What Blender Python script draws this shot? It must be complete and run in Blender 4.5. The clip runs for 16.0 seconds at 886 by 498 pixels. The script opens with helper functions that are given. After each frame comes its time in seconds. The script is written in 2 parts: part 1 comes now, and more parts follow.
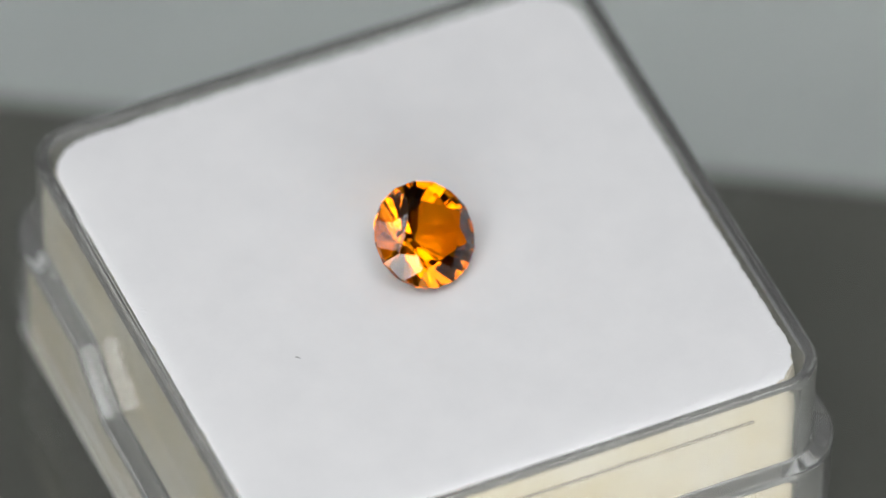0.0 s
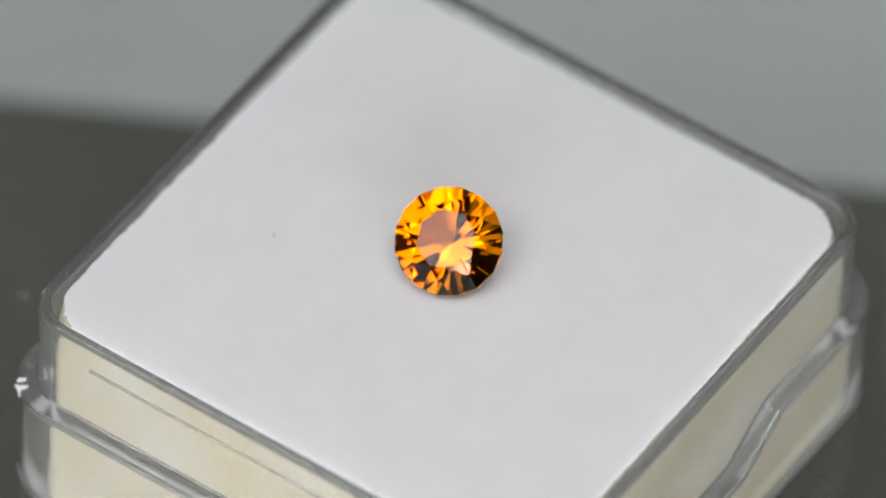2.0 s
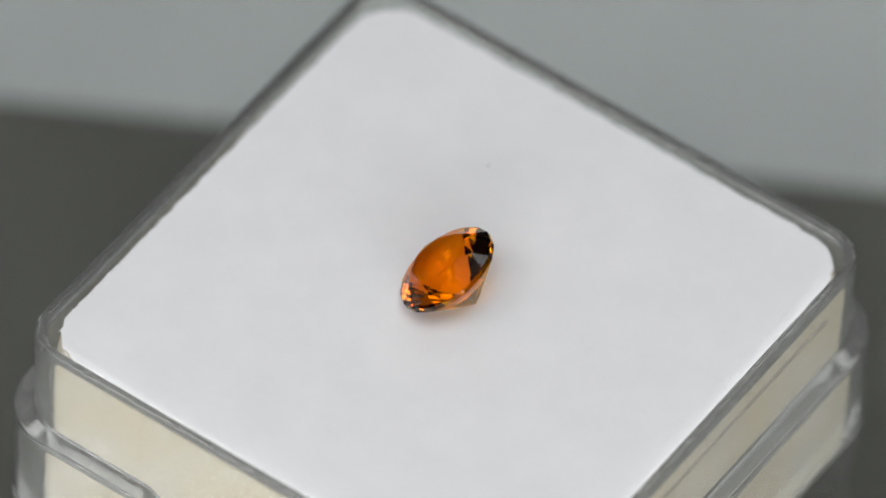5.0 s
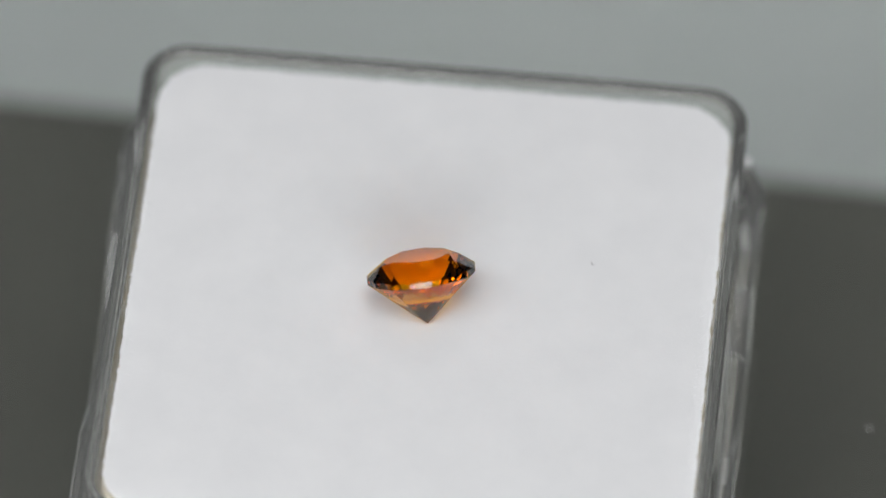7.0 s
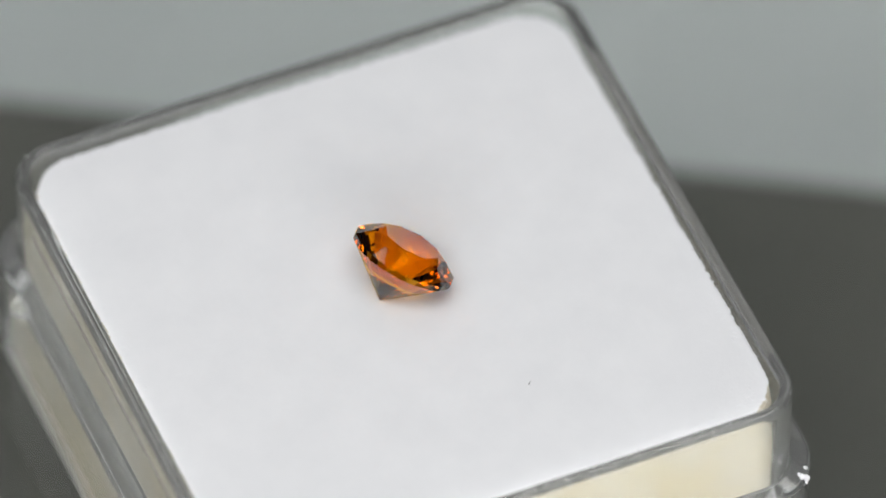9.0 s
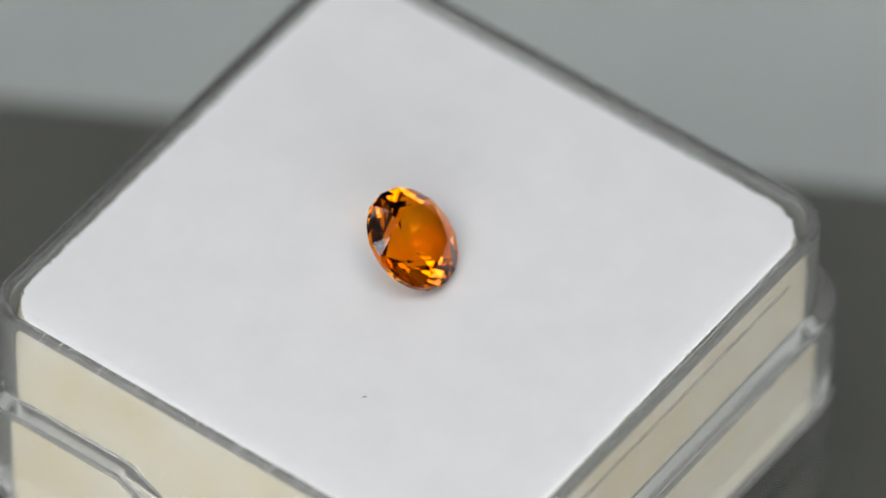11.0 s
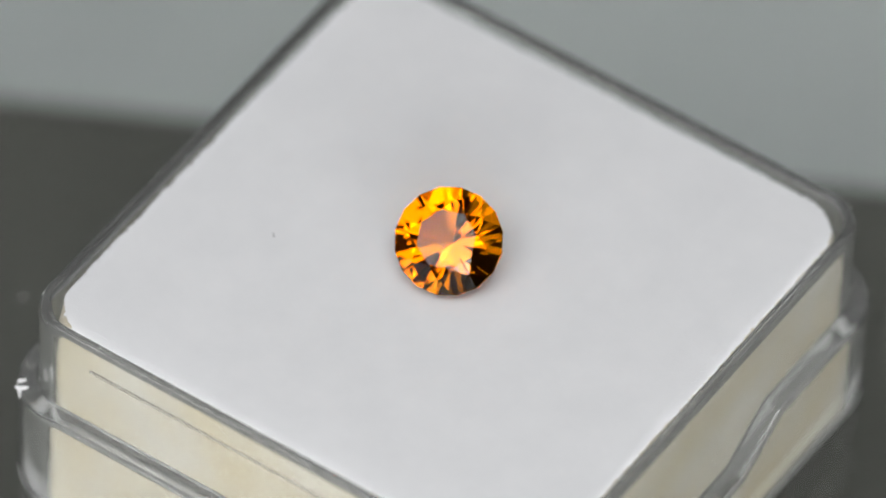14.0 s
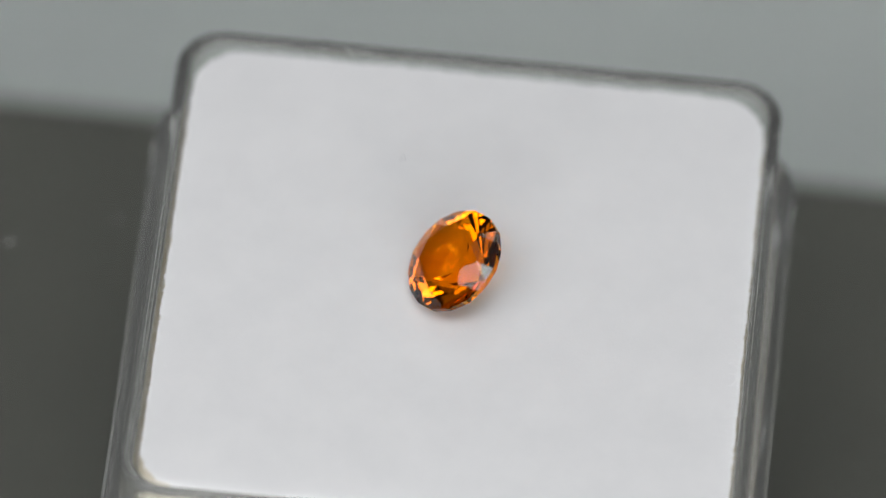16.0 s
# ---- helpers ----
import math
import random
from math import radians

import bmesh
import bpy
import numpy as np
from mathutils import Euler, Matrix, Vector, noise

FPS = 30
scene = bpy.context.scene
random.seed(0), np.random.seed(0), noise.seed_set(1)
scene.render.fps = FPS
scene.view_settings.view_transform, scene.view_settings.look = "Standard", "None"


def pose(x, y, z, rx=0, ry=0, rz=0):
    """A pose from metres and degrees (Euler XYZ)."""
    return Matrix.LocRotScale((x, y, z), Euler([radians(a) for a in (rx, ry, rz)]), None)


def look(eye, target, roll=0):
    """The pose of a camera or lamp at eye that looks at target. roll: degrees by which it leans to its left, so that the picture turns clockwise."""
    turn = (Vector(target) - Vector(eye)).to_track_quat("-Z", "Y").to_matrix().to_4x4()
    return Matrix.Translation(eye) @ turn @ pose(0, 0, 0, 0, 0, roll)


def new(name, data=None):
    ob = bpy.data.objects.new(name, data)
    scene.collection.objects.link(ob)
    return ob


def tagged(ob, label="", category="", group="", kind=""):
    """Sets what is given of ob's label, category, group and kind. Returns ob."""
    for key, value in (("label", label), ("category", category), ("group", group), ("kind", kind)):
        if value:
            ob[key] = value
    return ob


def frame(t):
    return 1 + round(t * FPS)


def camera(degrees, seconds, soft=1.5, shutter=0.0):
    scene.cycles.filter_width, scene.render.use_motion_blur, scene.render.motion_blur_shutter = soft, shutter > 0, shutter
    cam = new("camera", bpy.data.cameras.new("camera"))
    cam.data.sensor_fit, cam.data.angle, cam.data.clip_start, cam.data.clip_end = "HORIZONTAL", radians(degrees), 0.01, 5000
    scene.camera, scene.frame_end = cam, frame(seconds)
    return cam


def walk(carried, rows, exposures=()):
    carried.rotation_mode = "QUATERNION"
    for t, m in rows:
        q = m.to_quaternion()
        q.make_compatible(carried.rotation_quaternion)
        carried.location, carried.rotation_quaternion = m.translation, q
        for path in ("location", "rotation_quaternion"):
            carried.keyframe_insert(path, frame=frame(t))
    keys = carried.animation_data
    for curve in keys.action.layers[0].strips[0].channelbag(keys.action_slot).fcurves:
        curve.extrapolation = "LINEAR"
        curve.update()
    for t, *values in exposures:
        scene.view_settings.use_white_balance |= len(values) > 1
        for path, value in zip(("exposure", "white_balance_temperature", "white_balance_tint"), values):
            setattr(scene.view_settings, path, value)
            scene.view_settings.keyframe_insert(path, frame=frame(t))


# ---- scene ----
MM = 0.001
ZF = 0.036                     # height of the foam's top above the table

# ---- camera ----
cam = camera(4.886, 16.0, soft=1.45)
EYE = (0.0, -0.31584, ZF + 0.36608)
TARGET = (0.000623, 0.002092, ZF)
cam.data.dof.use_dof = True
cam.data.dof.focus_distance = 0.4810
cam.data.dof.aperture_fstop = 22.0
VIEW = look(EYE, TARGET, 1.79)
EXPOSURES = [(0.0, 0.0), (0.8, -0.07), (1.5, -0.13), (2.0, -0.11), (2.5, -0.02), (3.5, -0.09), (4.0, -0.10), (6.5, 0.0), (7.0, -0.06), (7.5, -0.06), (8.5, 0.07), (9.0, 0.09),
             (11.5, -0.05), (12.5, -0.07), (13.0, -0.11), (14.0, -0.10), (14.5, -0.05), (16.0, -0.12)]
walk(cam, [(0.0, VIEW), (16.0, VIEW)], EXPOSURES)

# ---- world and lights ----
world = bpy.data.worlds.new("world")
world.use_nodes = True
world.node_tree.nodes["Background"].inputs[0].default_value = (0.9, 0.95, 1.0, 1)
world.node_tree.nodes["Background"].inputs[1].default_value = 0.05
scene.world = world


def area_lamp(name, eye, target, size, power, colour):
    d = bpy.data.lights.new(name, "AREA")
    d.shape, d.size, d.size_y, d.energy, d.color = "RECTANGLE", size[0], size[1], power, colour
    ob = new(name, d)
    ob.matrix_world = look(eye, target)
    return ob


def around(az, elev, dist):
    """A place round the box: az in degrees from the camera's side, to the right."""
    a, e = radians(az), radians(elev)
    return (dist * math.cos(e) * math.sin(a), -dist * math.cos(e) * math.cos(a), ZF + dist * math.sin(e))


MID = (0, 0, ZF)
# wide overhead fill, added for general brightness; no such panel is known
area_lamp("overhead_fill", (-0.1, 0.1, 1.69), (-0.1, 0.1, 0), (1.3, 1.3), 1.3, (0.90, 0.955, 1.0))
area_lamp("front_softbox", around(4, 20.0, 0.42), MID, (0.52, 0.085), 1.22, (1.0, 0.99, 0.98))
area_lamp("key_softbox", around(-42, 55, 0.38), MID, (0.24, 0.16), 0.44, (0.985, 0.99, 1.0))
# added fill from above that evens out the foam; no known source there
area_lamp("top_fill", around(10, 70, 0.40), MID, (0.20, 0.143), 0.56, (0.985, 0.99, 1.0))
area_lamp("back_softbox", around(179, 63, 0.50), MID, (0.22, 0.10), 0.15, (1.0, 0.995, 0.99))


# ---- materials ----
def material(name):
    m = bpy.data.materials.new(name)
    m.use_nodes = True
    nt = m.node_tree
    return m, nt, nt.nodes["Principled BSDF"]


def node(nt, kind, **values):
    n = nt.nodes.new(kind)
    for k, v in values.items():
        n.inputs[k.replace("_", " ")].default_value = v
    return n


def noise_tex(nt, scale, detail=4.0, rough=0.6):
    co = nt.nodes.new("ShaderNodeTexCoord")
    n = node(nt, "ShaderNodeTexNoise", Scale=scale, Detail=detail, Roughness=rough)
    nt.links.new(co.outputs["Object"], n.inputs["Vector"])
    return n


def ramp(nt, source, a, b, ca, cb):
    r = nt.nodes.new("ShaderNodeValToRGB")
    r.color_ramp.elements[0].position, r.color_ramp.elements[1].position = a, b
    r.color_ramp.elements[0].color, r.color_ramp.elements[1].color = (*ca, 1), (*cb, 1)
    nt.links.new(source, r.inputs["Fac"])
    return r


def bump(nt, bsdf, source, strength, distance):
    b = node(nt, "ShaderNodeBump", Strength=strength, Distance=distance)
    nt.links.new(source, b.inputs["Height"])
    nt.links.new(b.outputs["Normal"], bsdf.inputs["Normal"])


def surface(name, ca, cb, scale, rough, bump_scale=0.0, bump_dist=0.0, bump_strength=0.4):
    m, nt, b = material(name)
    n = noise_tex(nt, scale)
    nt.links.new(ramp(nt, n.outputs["Fac"], 0.3, 0.7, ca, cb).outputs["Color"], b.inputs["Base Color"])
    b.inputs["Roughness"].default_value = rough
    if bump_scale:
        bump(nt, b, noise_tex(nt, bump_scale, 6.0).outputs["Fac"], bump_strength, bump_dist)
    return m


FLOCK = surface("white_flocked_foam", (0.770, 0.776, 0.791), (0.812, 0.816, 0.829), 330, 0.95, 7000, 0.00003, 0.35)
FOAM = surface("cream_foam", (0.49, 0.425, 0.29), (0.54, 0.515, 0.46), 150, 0.95, 5000, 0.00008, 0.5)
DARK = surface("dark_base", (0.046, 0.047, 0.040), (0.058, 0.059, 0.050), 60, 0.75, 3000, 0.00002, 0.3)
GREY = surface("grey_tabletop", (0.328, 0.352, 0.342), (0.358, 0.382, 0.372), 30, 0.6, 2000, 0.00003, 0.3)
WALL = surface("plain_wall", (0.24, 0.24, 0.235), (0.28, 0.28, 0.275), 3, 0.8)
STEEL = surface("dark_steel", (0.10, 0.10, 0.10), (0.16, 0.16, 0.16), 400, 0.4)
LINT = surface("lint", (0.05, 0.05, 0.05), (0.12, 0.12, 0.12), 3000, 0.9)
DUST = surface("dust", (0.5, 0.5, 0.5), (0.65, 0.65, 0.65), 3000, 0.9)


def clear(name, colour, ior, rough=0.0, bump_dist=0.0, see=1.0):
    m, nt, b = material(name)
    b.inputs["Base Color"].default_value = (*colour, 1)
    b.inputs["Transmission Weight"].default_value = see
    b.inputs["IOR"].default_value = ior
    b.inputs["Roughness"].default_value = rough
    if bump_dist:
        bump(nt, b, noise_tex(nt, 500, 3.0).outputs["Fac"], 0.5, bump_dist)
    return m


PLASTIC = clear("clear_plastic", (0.945, 0.962, 0.945), 1.50, 0.02, 0.0, 0.935)
FROSTED = clear("frosted_plastic", (0.93, 0.93, 0.94), 1.50, 0.3, 0.0001, 0.86)
CRUMB = clear("torn_plastic", (0.78, 0.78, 0.79), 1.50, 0.35, 0.0, 0.5)
GROOVE = clear("moulded_line", (0.66, 0.64, 0.61), 1.50, 0.1, 0.0, 0.9)
PLATTER = clear("clear_platter", (0.97, 0.98, 0.975), 1.46)


def gem_material():
    """Tinted glass with a neutral polish: each inner reflection deepens the orange, the outer gloss stays white."""
    m, nt, b = material("orange_gem")
    nt.nodes.remove(b)
    ior = 1.525
    refract = node(nt, "ShaderNodeBsdfRefraction", Color=(0.98, 0.625, 0.06, 1), Roughness=0.0, IOR=ior)
    gloss = node(nt, "ShaderNodeBsdfGlossy", Roughness=0.0)
    fresnel = node(nt, "ShaderNodeFresnel", IOR=ior)
    tint = ramp(nt, fresnel.outputs[0], 0.2, 0.6, (1, 1, 1), (0.91, 0.63, 0.20))
    mix = nt.nodes.new("ShaderNodeMixShader")
    nt.links.new(tint.outputs["Color"], gloss.inputs["Color"])
    nt.links.new(fresnel.outputs[0], mix.inputs[0])
    nt.links.new(refract.outputs[0], mix.inputs[1])
    nt.links.new(gloss.outputs[0], mix.inputs[2])
    nt.links.new(mix.outputs[0], nt.nodes["Material Output"].inputs["Surface"])
    return m


GEM = gem_material()


# ---- mesh helpers ----
def part(name, bm, mat, parent, label="", smooth=False):
    me = bpy.data.meshes.new(name)
    bmesh.ops.recalc_face_normals(bm, faces=bm.faces)
    bm.to_mesh(me)
    bm.free()
    me.materials.append(mat)
    if smooth:
        me.shade_smooth()
        me.set_sharp_from_angle(angle=radians(32))
    ob = new(name, me)
    ob.parent = parent
    if label:
        tagged(ob, label)
    return ob


def rrect(hx, hy, r, z, n=10, ys=(), dip=None):
    """A rounded rectangle as points in millimetres, counter-clockwise; ys: more points on the two x sides, lowered by dip(y)."""
    pts = []
    for cx, cy, a0 in ((hx - r, hy - r, 0), (-hx + r, hy - r, 90), (-hx + r, -hy + r, 180), (hx - r, -hy + r, 270)):
        for i in range(n + 1):
            a = radians(a0 + 90 * i / n)
            pts.append((cx + r * math.cos(a), cy + r * math.sin(a), z))
        if a0 in (90, 270):
            for y in sorted(ys, reverse=a0 == 90):
                pts.append((-hx if a0 == 90 else hx, y, z - (dip(y) if dip else 0.0)))
    return pts


def loft(loops, ends=True, ring=False):
    bm = bmesh.new()
    rows = [[bm.verts.new(Vector(p) * MM) for p in lp] for lp in loops]
    pairs = list(zip(rows, rows[1:])) + ([(rows[-1], rows[0])] if ring else [])
    for a, b in pairs:
        for i in range(len(a)):
            j = (i + 1) % len(a)
            bm.faces.new((a[i], a[j], b[j], b[i]))
    if ends and not ring:
        bm.faces.new(rows[0][::-1])
        bm.faces.new(rows[-1])
    return bm


def block(x0, x1, y0, y1, z0, z1, bevel=0.0):
    bm = bmesh.new()
    bmesh.ops.create_cube(bm, size=1.0)
    for v in bm.verts:
        v.co = Vector(((x0 + x1) / 2 + v.co.x * (x1 - x0), (y0 + y1) / 2 + v.co.y * (y1 - y0), (z0 + z1) / 2 + v.co.z * (z1 - z0))) * MM
    if bevel:
        bmesh.ops.bevel(bm, geom=bm.edges[:], offset=bevel * MM, segments=2, affect="EDGES")
    return bm


# ---- setting ----
def plane_mesh(name, pts, mat, thick=0.0):
    bm = bmesh.new()
    f = bm.faces.new([bm.verts.new(p) for p in pts])
    if thick:
        ex = bmesh.ops.extrude_face_region(bm, geom=[f])
        bmesh.ops.translate(bm, verts=[v for v in ex["geom"] if isinstance(v, bmesh.types.BMVert)], vec=(0, 0, thick))
    return part(name, bm, mat, None)


def setting():
    t = part("tabletop", block(-700, 700, -500, 700, -30, 0, 1.5), GREY, None)
    tagged(t, "light grey matte tabletop under the turntable", "tabletop", kind="structure")
    w = 1.5
    f = plane_mesh("floor", [(-w, -w, -0.76), (w, -w, -0.76), (w, w, -0.76), (-w, w, -0.76)], WALL, -0.05)
    tagged(f, "plain grey studio floor", "floor", kind="structure")
    c = plane_mesh("ceiling", [(-w, -w, 1.7), (w, -w, 1.7), (w, w, 1.7), (-w, w, 1.7)], WALL, 0.05)
    tagged(c, "plain grey studio ceiling", "ceiling", kind="structure")
    for name, x0, x1, y0, y1 in (("wall_north", -w, w, w, w + 0.1), ("wall_south", -w, w, -w - 0.1, -w),
                                 ("wall_east", w, w + 0.1, -w, w), ("wall_west", -w - 0.1, -w, -w, w)):
        ob = part(name, block(x0 * 1000, x1 * 1000, y0 * 1000, y1 * 1000, -760, 1700), WALL, None)
        tagged(ob, "plain grey studio wall", "wall", kind="structure")


# ---- turning poses ----
TILT = Matrix(((1, 0, -0.00696, 0), (0, 1, 0.02014, 0), (0.00696, -0.02014, 1, 0), (0, 0, 0, 1)))
TILT = TILT.to_quaternion().to_matrix().to_4x4()


def turn(t):
    """The turntable's turn at t seconds, in radians, clockwise from above."""
    a = radians(29.987) * t
    return a + 0.0027 * (math.cos(a) - 1) - 0.0184 * math.sin(a) - 0.0037 * (math.cos(2 * a) - 1) - 0.0105 * math.sin(2 * a)


def carried_rows(local):
    up = Matrix.Translation((0, 0, ZF))
    return [(t, up @ Matrix.Rotation(-turn(t), 4, "Z") @ TILT @ local) for t in [0.5 * i for i in range(33)]]


BOX_LOCAL = pose(-0.00036, 0.001315, 0, 0, 0, 25.45)


# ---- the dark base and the turntable ----
def dark_base():
    ob = tagged(new("base_board"), "dark grey-green matte board lying on the tabletop", "board")
    bm = loft([rrect(300, 160, 4, 0.0), rrect(300, 160, 4, 5.6), rrect(299.6, 159.6, 4, 6.0)])
    part("board", bm, DARK, ob)
    ob.matrix_world = pose(0.0085, -0.1272, 0.0, 0, 0, -5.7)
    return ob


def turntable():
    ob = tagged(new("turntable"), "clear acrylic turntable disc on a slim dark motor base", "turntable")
    def ring(r, z):
        return [(r * math.cos(2 * math.pi * i / 96), r * math.sin(2 * math.pi * i / 96), z) for i in range(96)]
    b = part("motor_base", loft([ring(11, -29.6), ring(11.5, -29.2), ring(11.5, -17.4), ring(11, -17.0)]), STEEL, ob)
    tagged(b, "dark steel motor base")
    d = part("disc", loft([ring(59.4, -15.0), ring(60, -14.6), ring(60, -12.4), ring(59.6, -12.0)]), PLATTER, ob)
    tagged(d, "clear acrylic disc")
    d.visible_shadow = False
    part("spindle", loft([ring(4, -17.1), ring(4, -15.02)]), STEEL, ob)
    return ob


# ---- the gem box ----
def gem_box():
    ob = tagged(new("gem_box"), "clear plastic square gem box, open, with rounded corners and ledge", "display box")
    base = [(13.6, -12.0), (14.2, -11.95), (14.7, -11.7), (15.05, -11.3), (15.25, -10.85), (15.33, -10.3), (15.333, -10.1), (15.359, -5.2), (15.36, -5.02), (15.35, -4.9), (15.31, -4.8), (15.24, -4.73), (15.14, -4.7)]
    collar = [(14.42, -4.7), (14.31, -4.6), (14.31, -4.4), (14.312, -4.2), (14.358, 0.05), (14.36, 0.2), (14.33, 0.36), (14.22, 0.47), (14.08, 0.5), (13.88, 0.49), (13.76, 0.42), (13.71, 0.25), (13.705, 0.05),
              (13.66, -4.4), (13.66, -11.2), (13.62, -11.4)]
    # the ledge steps down by two millimetres in the middle of two sides
    ys = (-6.6, -6.4, -3.8, -3.6, 2.2, 2.4, 5.3, 5.5)
    low = {-3.8: 1.95, -3.6: 2.0, 2.2: 2.0, 2.4: 1.95, 5.3: 0.06, -6.4: 0.06}
    def dip(z):
        return (lambda y: low.get(y, 0.0)) if -6.9 < z < -4.5 else None
    loops = [rrect(h, h, h - 11.96, z, 10, ys, dip(z)) for h, z in base] + [rrect(h, h, h - 12.1, z, 10, ys, dip(z)) for h, z in collar]
    made = [part("tray", loft(loops), PLASTIC, ob, "clear plastic tray with a stepped ledge", True)]
    even = made[0].modifiers.new("even_walls", "WEIGHTED_NORMAL")
    even.keep_sharp, even.weight = True, 100
    for s in (1, -1):
        y0, y1 = sorted((s * 14.33, s * 14.46))
        made.append(part("rib", block(-10.3, 10.3, y0, y1, -1.02, -0.85, 0.03), GROOVE, ob, "thin moulded line"))
    # a thin cloudy, paler band along the rounded bottom edge
    foot = [(14.45, -11.85), (14.72, -11.71), (15.07, -11.31), (15.27, -10.85), (15.3, -10.85), (15.1, -11.34), (14.75, -11.75), (14.45, -11.9)]
    made.append(part("foot", loft([rrect(h, h, h - 11.96, z, 10) for h, z in foot], False, True), FROSTED, ob, "cloudy pale bottom edge", True))
    # a half-round lug on one side and a rough sprue mark on one corner
    lug = [[(9.3 + 0.6 * k * math.cos(math.pi * i / 12), 15.2 + 0.8 * k * math.sin(math.pi * i / 12), z) for i in range(13)]
           for k, z in ((0.9, -4.9), (1.0, -4.75), (1.0, -4.4), (0.9, -4.3))]
    made.append(part("lug", loft(lug), PLASTIC, ob, "small half-round lug"))
    # a crumb of torn plastic, in angular chips
    bm, rng = bmesh.new(), random.Random(11)
    for i in range(16):
        made_verts = bmesh.ops.create_icosphere(bm, subdivisions=1, radius=1.0)["verts"]
        c = Vector((-14.3 + rng.gauss(0, 0.13), -14.3 + rng.gauss(0, 0.13), -4.72 + rng.uniform(-0.5, 0.22)))
        r, turned = rng.uniform(0.06, 0.17), Euler([rng.uniform(0, 6) for _ in range(3)]).to_matrix()
        for v in made_verts:
            q = turned @ Vector((v.co.x * rng.uniform(0.6, 1.2), v.co.y * rng.uniform(0.4, 0.9), v.co.z * rng.uniform(0.5, 1.6)))
            v.co = (c + q * r) * MM
    made.append(part("sprue_mark", bm, CRUMB, ob, "whitened rough moulding mark"))
    for o in made:
        o.visible_shadow = False
    return ob


def foam_pad():
    ob = tagged(new("foam_pad"), "white flocked foam insert with cream foam sides", "foam insert")
    rng = random.Random(4)
    # white top: a fine sheet with a soft, slightly ragged edge
    n = 12
    base = rrect(13.60, 13.60, 2.4, 0, n)
    fine = []
    for i, a in enumerate(base):
        b = base[(i + 1) % len(base)]
        d = (Vector(b) - Vector(a)).length
        k = max(1, int(d / 0.1))
        fine += [tuple(Vector(a).lerp(Vector(b), j / k)) for j in range(k)]
    def edge(scale, z, rag):
        out = []
        for x, y, _ in fine:
            q = scale * (1 + rag * (noise.noise(Vector((x, y, 0)) * 0.9) * 0.004 + noise.noise(Vector((x, y, 3)) * 4.0) * 0.005 + noise.noise(Vector((x, y, 5)) * 9.0) * 0.006 - 0.004))
            out.append((x * q, y * q, z + 0.012 * noise.noise(Vector((x * q, y * q, 7)) * 0.7)))
        return out
    bm = loft([edge(0.985, -0.10, 0.3), edge(1.0, -0.08, 1), edge(1.0, -0.035, 1), edge(0.995, -0.014, 0.9), edge(0.985, -0.004, 0.7), edge(0.97, 0.0, 0.6),
               edge(0.945, 0.005, 0.3), edge(0.91, 0.02, 0), edge(0.7, 0.02, 0), edge(0.45, 0.01, 0), edge(0.2, 0.0, 0)])
    part("top_sheet", bm, FLOCK, ob, "white flocked top sheet", True)
    bm = loft([rrect(13.54, 13.54, 1.7, -11.38), rrect(13.57, 13.57, 1.7, -5), rrect(13.60, 13.60, 1.75, -2.5), rrect(13.60, 13.60, 2.1, -1.0), rrect(13.57, 13.57, 2.35, -0.35), rrect(13.3, 13.3, 2.4, -0.11)])
    core = bm
    # short fibres standing out of the flock all round its edge
    verts, faces = [], []
    for i in range(3600):
        x, y, _ = fine[rng.randrange(len(fine))]
        k = 0.945 + 0.055 * rng.random()
        a = math.atan2(y, x) + rng.uniform(-1.4, 1.4)
        root = Vector((x * k, y * k, -0.02 - 0.25 * max(0.0, (k - 0.97) / 0.03)))
        tip = root + Vector((math.cos(a), math.sin(a), rng.uniform(0.0, 0.6))).normalized() * rng.uniform(0.1, 0.38)
        w = Vector((-math.sin(a), math.cos(a), 0)) * 0.011
        o = len(verts)
        verts += [tuple((root - w) * MM), tuple((root + w) * MM), tuple((root + Vector((0, 0, 0.012))) * MM), tuple(tip * MM)]
        faces += [(o, o + 1, o + 3), (o + 1, o + 2, o + 3), (o + 2, o, o + 3), (o, o + 2, o + 1)]
    me = bpy.data.meshes.new("fuzz")
    me.from_pydata(verts, [], faces)
    me.materials.append(FLOCK)
    fuzz = tagged(new("fuzz", me), "loose white flock fibres", kind="stuff")
    fuzz.parent = ob
    bm = core
    part("core", bm, FOAM, ob, "cream foam core", True)
    return ob


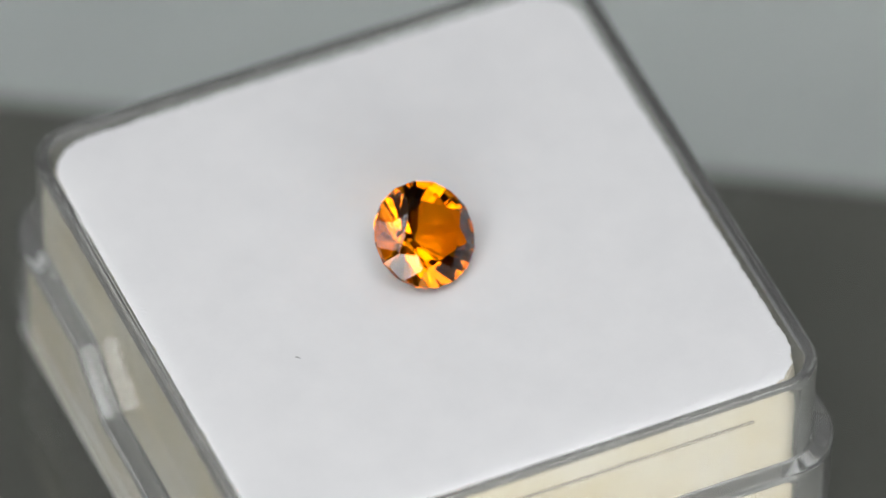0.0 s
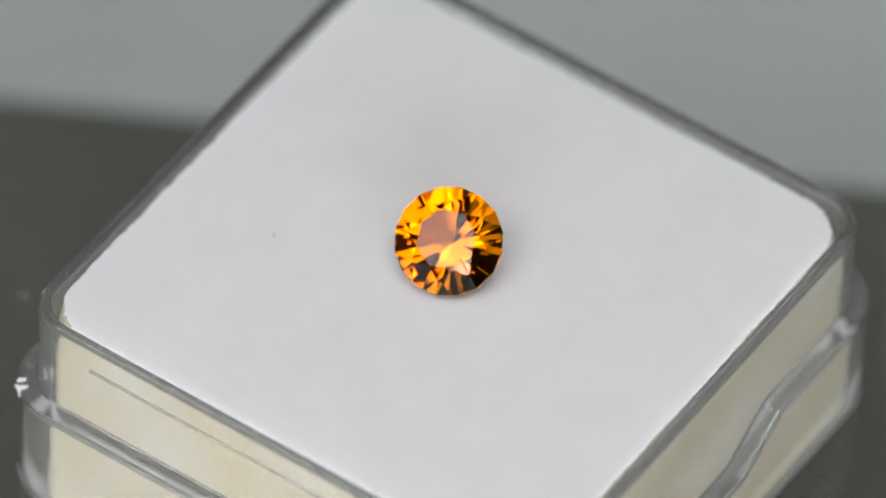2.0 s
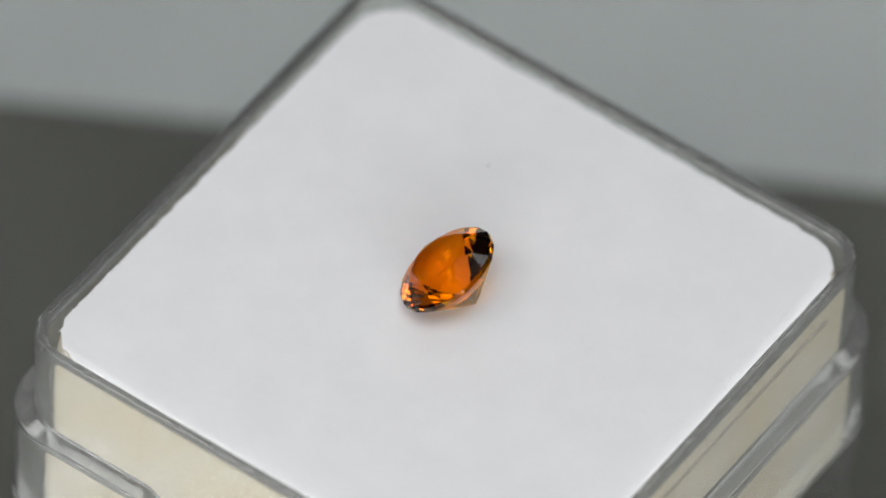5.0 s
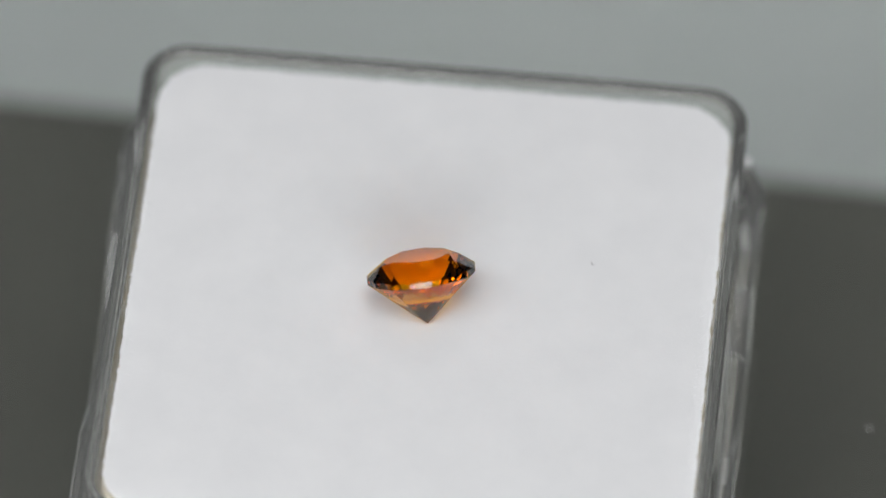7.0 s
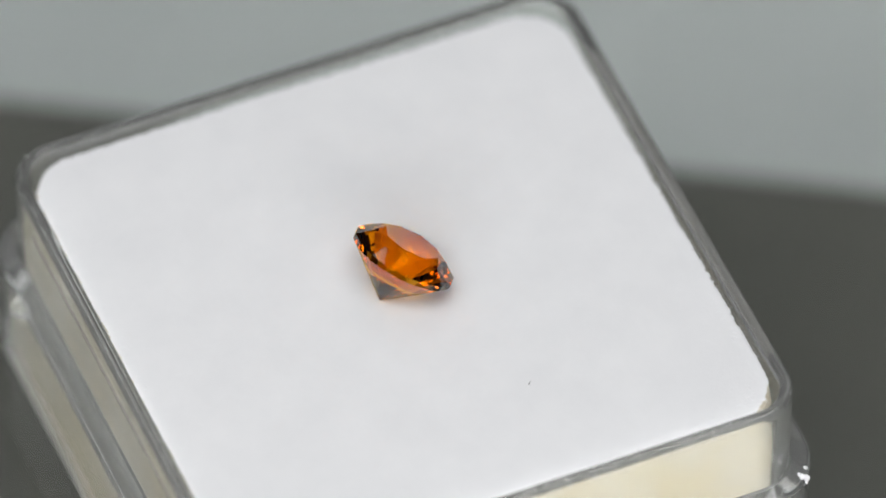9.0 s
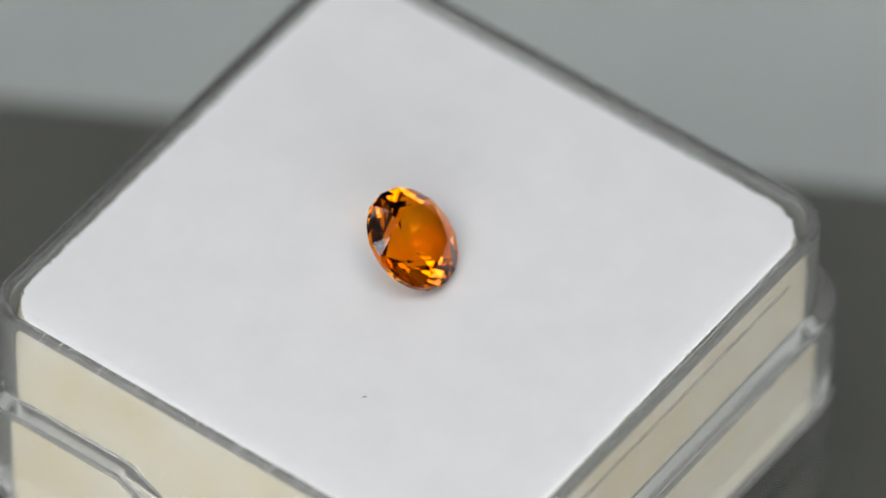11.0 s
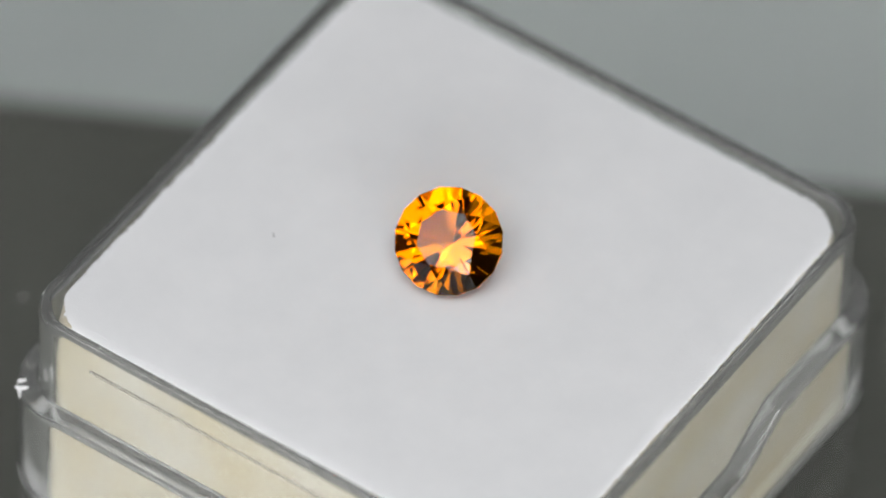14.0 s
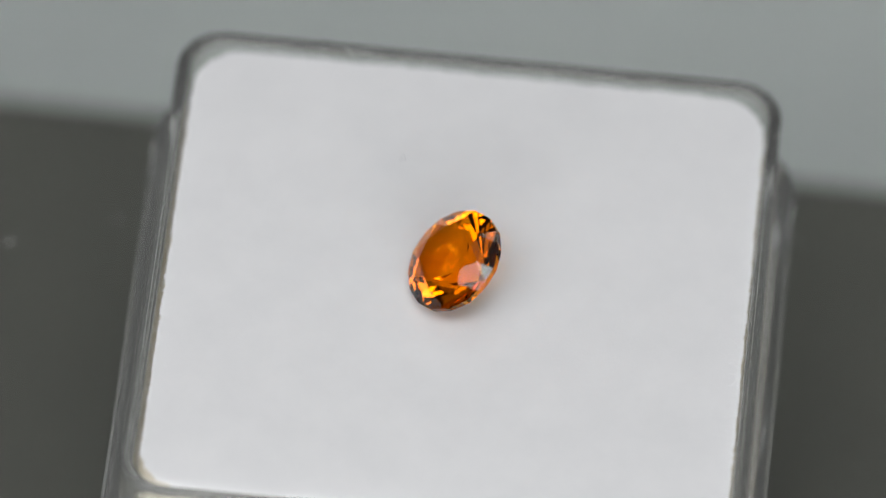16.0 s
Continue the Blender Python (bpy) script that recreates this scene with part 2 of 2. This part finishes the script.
# ---- the gemstone ----
def gemstone():
    R, b_main, b_half, c_main, c_half, star = 2.55, 42.2, 42.6, 34.6, 38.0, 22.5
    table = 0.56
    g = 0.10
    planes = []
    def add(az, tilt, up, point):
        n = Vector((math.sin(tilt) * math.cos(az), math.sin(tilt) * math.sin(az), math.cos(tilt) * up))
        planes.append((n, n.dot(Vector(point))))
    step = math.pi / 4
    zt = g + (R - table * R) * math.tan(radians(c_main))
    ap = table * R * math.cos(step / 2)
    planes.append((Vector((0, 0, 1)), zt))
    for k in range(8):
        a = k * step
        add(a, radians(b_main), -1, (R * math.cos(a), R * math.sin(a), -g))
        add(a, radians(c_main), 1, (R * math.cos(a), R * math.sin(a), g))
        s = a + step / 2
        add(s, radians(star), 1, (ap * math.cos(s), ap * math.sin(s), zt))
        for h in (-1, 1):
            u = a + h * step / 4
            add(u, radians(b_half), -1, (R * math.cos(u), R * math.sin(u), -g))
            add(u, radians(c_half), 1, (R * math.cos(u), R * math.sin(u), g))
    for k in range(16):
        a = k * math.pi / 8 + math.pi / 16
        planes.append((Vector((math.cos(a), math.sin(a), 0)), R * 0.986))
    N = np.array([p[0][:] for p in planes])
    D = np.array([p[1] for p in planes])
    idx = np.array([(i, j, k) for i in range(len(N)) for j in range(i) for k in range(j)])
    A = N[idx]
    det = np.linalg.det(A)
    ok = np.abs(det) > 1e-5
    X = np.linalg.solve(A[ok], D[idx[ok]][..., None])[..., 0]
    X = X[(X @ N.T <= D + 1e-6).all(1)]
    X = np.unique(X.round(4), axis=0)
    bm = bmesh.new()
    for x in X:
        bm.verts.new(x)
    bmesh.ops.convex_hull(bm, input=bm.verts[:])
    bmesh.ops.delete(bm, geom=[v for v in bm.verts if not v.link_faces], context="VERTS")
    bmesh.ops.dissolve_limit(bm, angle_limit=radians(0.6), verts=bm.verts[:], edges=bm.edges[:])
    for v in bm.verts:
        v.co *= MM
    bmesh.ops.recalc_face_normals(bm, faces=bm.faces)
    bm.verts.index_update()
    ob = tagged(new("gemstone"), "round brilliant-cut orange gemstone lying tilted on white foam", "gemstone")
    def zone(f):
        z = f.normal.z
        return "table" if z > 0.99 else "crown" if z > 0.05 else "girdle" if z > -0.05 else "pavilion"
    for name, label in (("table", "flat octagonal top facet"), ("crown", "ring of sloping upper facets"), ("girdle", "narrow polished rim"), ("pavilion", "pointed faceted underside")):
        me = bpy.data.meshes.new(name)
        faces = [f for f in bm.faces if zone(f) == name]
        me.from_pydata([v.co[:] for v in bm.verts], [], [[v.index for v in f.verts] for f in faces])
        me.materials.append(GEM)
        p = tagged(new(name, me), label)
        p.parent = ob
    bm.free()
    return ob


def hair(name, pts, width, mat, label, category):
    """A thin fibre through points in millimetres."""
    loops = []
    for i, q in enumerate(pts):
        a, b = Vector(pts[max(0, i - 1)]), Vector(pts[min(len(pts) - 1, i + 1)])
        side = (b - a).normalized().cross(Vector((0, 0, 1))).normalized()
        w = width * (0.35 if i in (0, len(pts) - 1) else 1.0)
        loops.append([tuple(Vector(q) + side * w * math.cos(k * math.pi / 3) + Vector((0, 0, 1)) * w * math.sin(k * math.pi / 3)) for k in range(6)])
    return tagged(part(name, loft(loops), mat, None), label, category)


setting()
BASE = dark_base()
TURN = turntable()
BOX = gem_box()
PAD = foam_pad()
STONE = gemstone()
LINT_A = hair("lint_fibre", [(-0.13, 0.02, 0), (-0.04, 0.045, 0.015), (0.05, 0.015, 0.02), (0.13, -0.045, 0.005)], 0.018, LINT,
              "tiny dark lint fibre lying on white foam", "lint")



def dust_speck(x, y, size, seed):
    bm = bmesh.new()
    bmesh.ops.create_icosphere(bm, subdivisions=2, radius=1.0)
    for v in bm.verts:
        k = 1 + 0.5 * noise.noise(v.co * 1.5 + Vector((seed, 0, 0)))
        v.co = Vector((v.co.x * size * 0.7 * k, v.co.y * size * 0.5 * k, v.co.z * size * 0.3)) * MM
    ob = tagged(part("dust_speck", bm, DUST, None, "", True), "pale dust speck lying on the clear turntable disc", "dust", "dust on the disc")
    return ob, pose(x * MM, y * MM, (-12.0 + size * 0.26) * MM)


DUSTS = [dust_speck(-17.5, -11.9, 0.16, 1), dust_speck(-17.6, -14.3, 0.13, 2), dust_speck(-0.35, -23.1, 0.18, 3), dust_speck(-4.4, -19.5, 0.12, 4),
         dust_speck(15.0, 16.5, 0.10, 5), dust_speck(-21.0, 9.0, 0.11, 6)]

GEM_AZ = -46.0
GEM_TILT = 38.0
GEM_AT = (-0.254, 1.156, 2.02)


def motions():
    gem_local = pose(GEM_AT[0] * MM, GEM_AT[1] * MM, GEM_AT[2] * MM) @ Matrix.Rotation(radians(GEM_AZ), 4, "Z") @ Matrix.Rotation(radians(GEM_TILT), 4, "Y") @ Matrix.Rotation(radians(23), 4, "Z")
    walk(TURN, carried_rows(Matrix.Identity(4)))
    walk(BOX, carried_rows(BOX_LOCAL @ pose(0.00006, -0.00005, 0)))
    walk(PAD, carried_rows(BOX_LOCAL))
    walk(STONE, carried_rows(gem_local))
    for ob, m in DUSTS:
        walk(ob, carried_rows(m))
    walk(LINT_A, carried_rows(pose(-0.00595, -0.00494, 0.00006)))


motions()
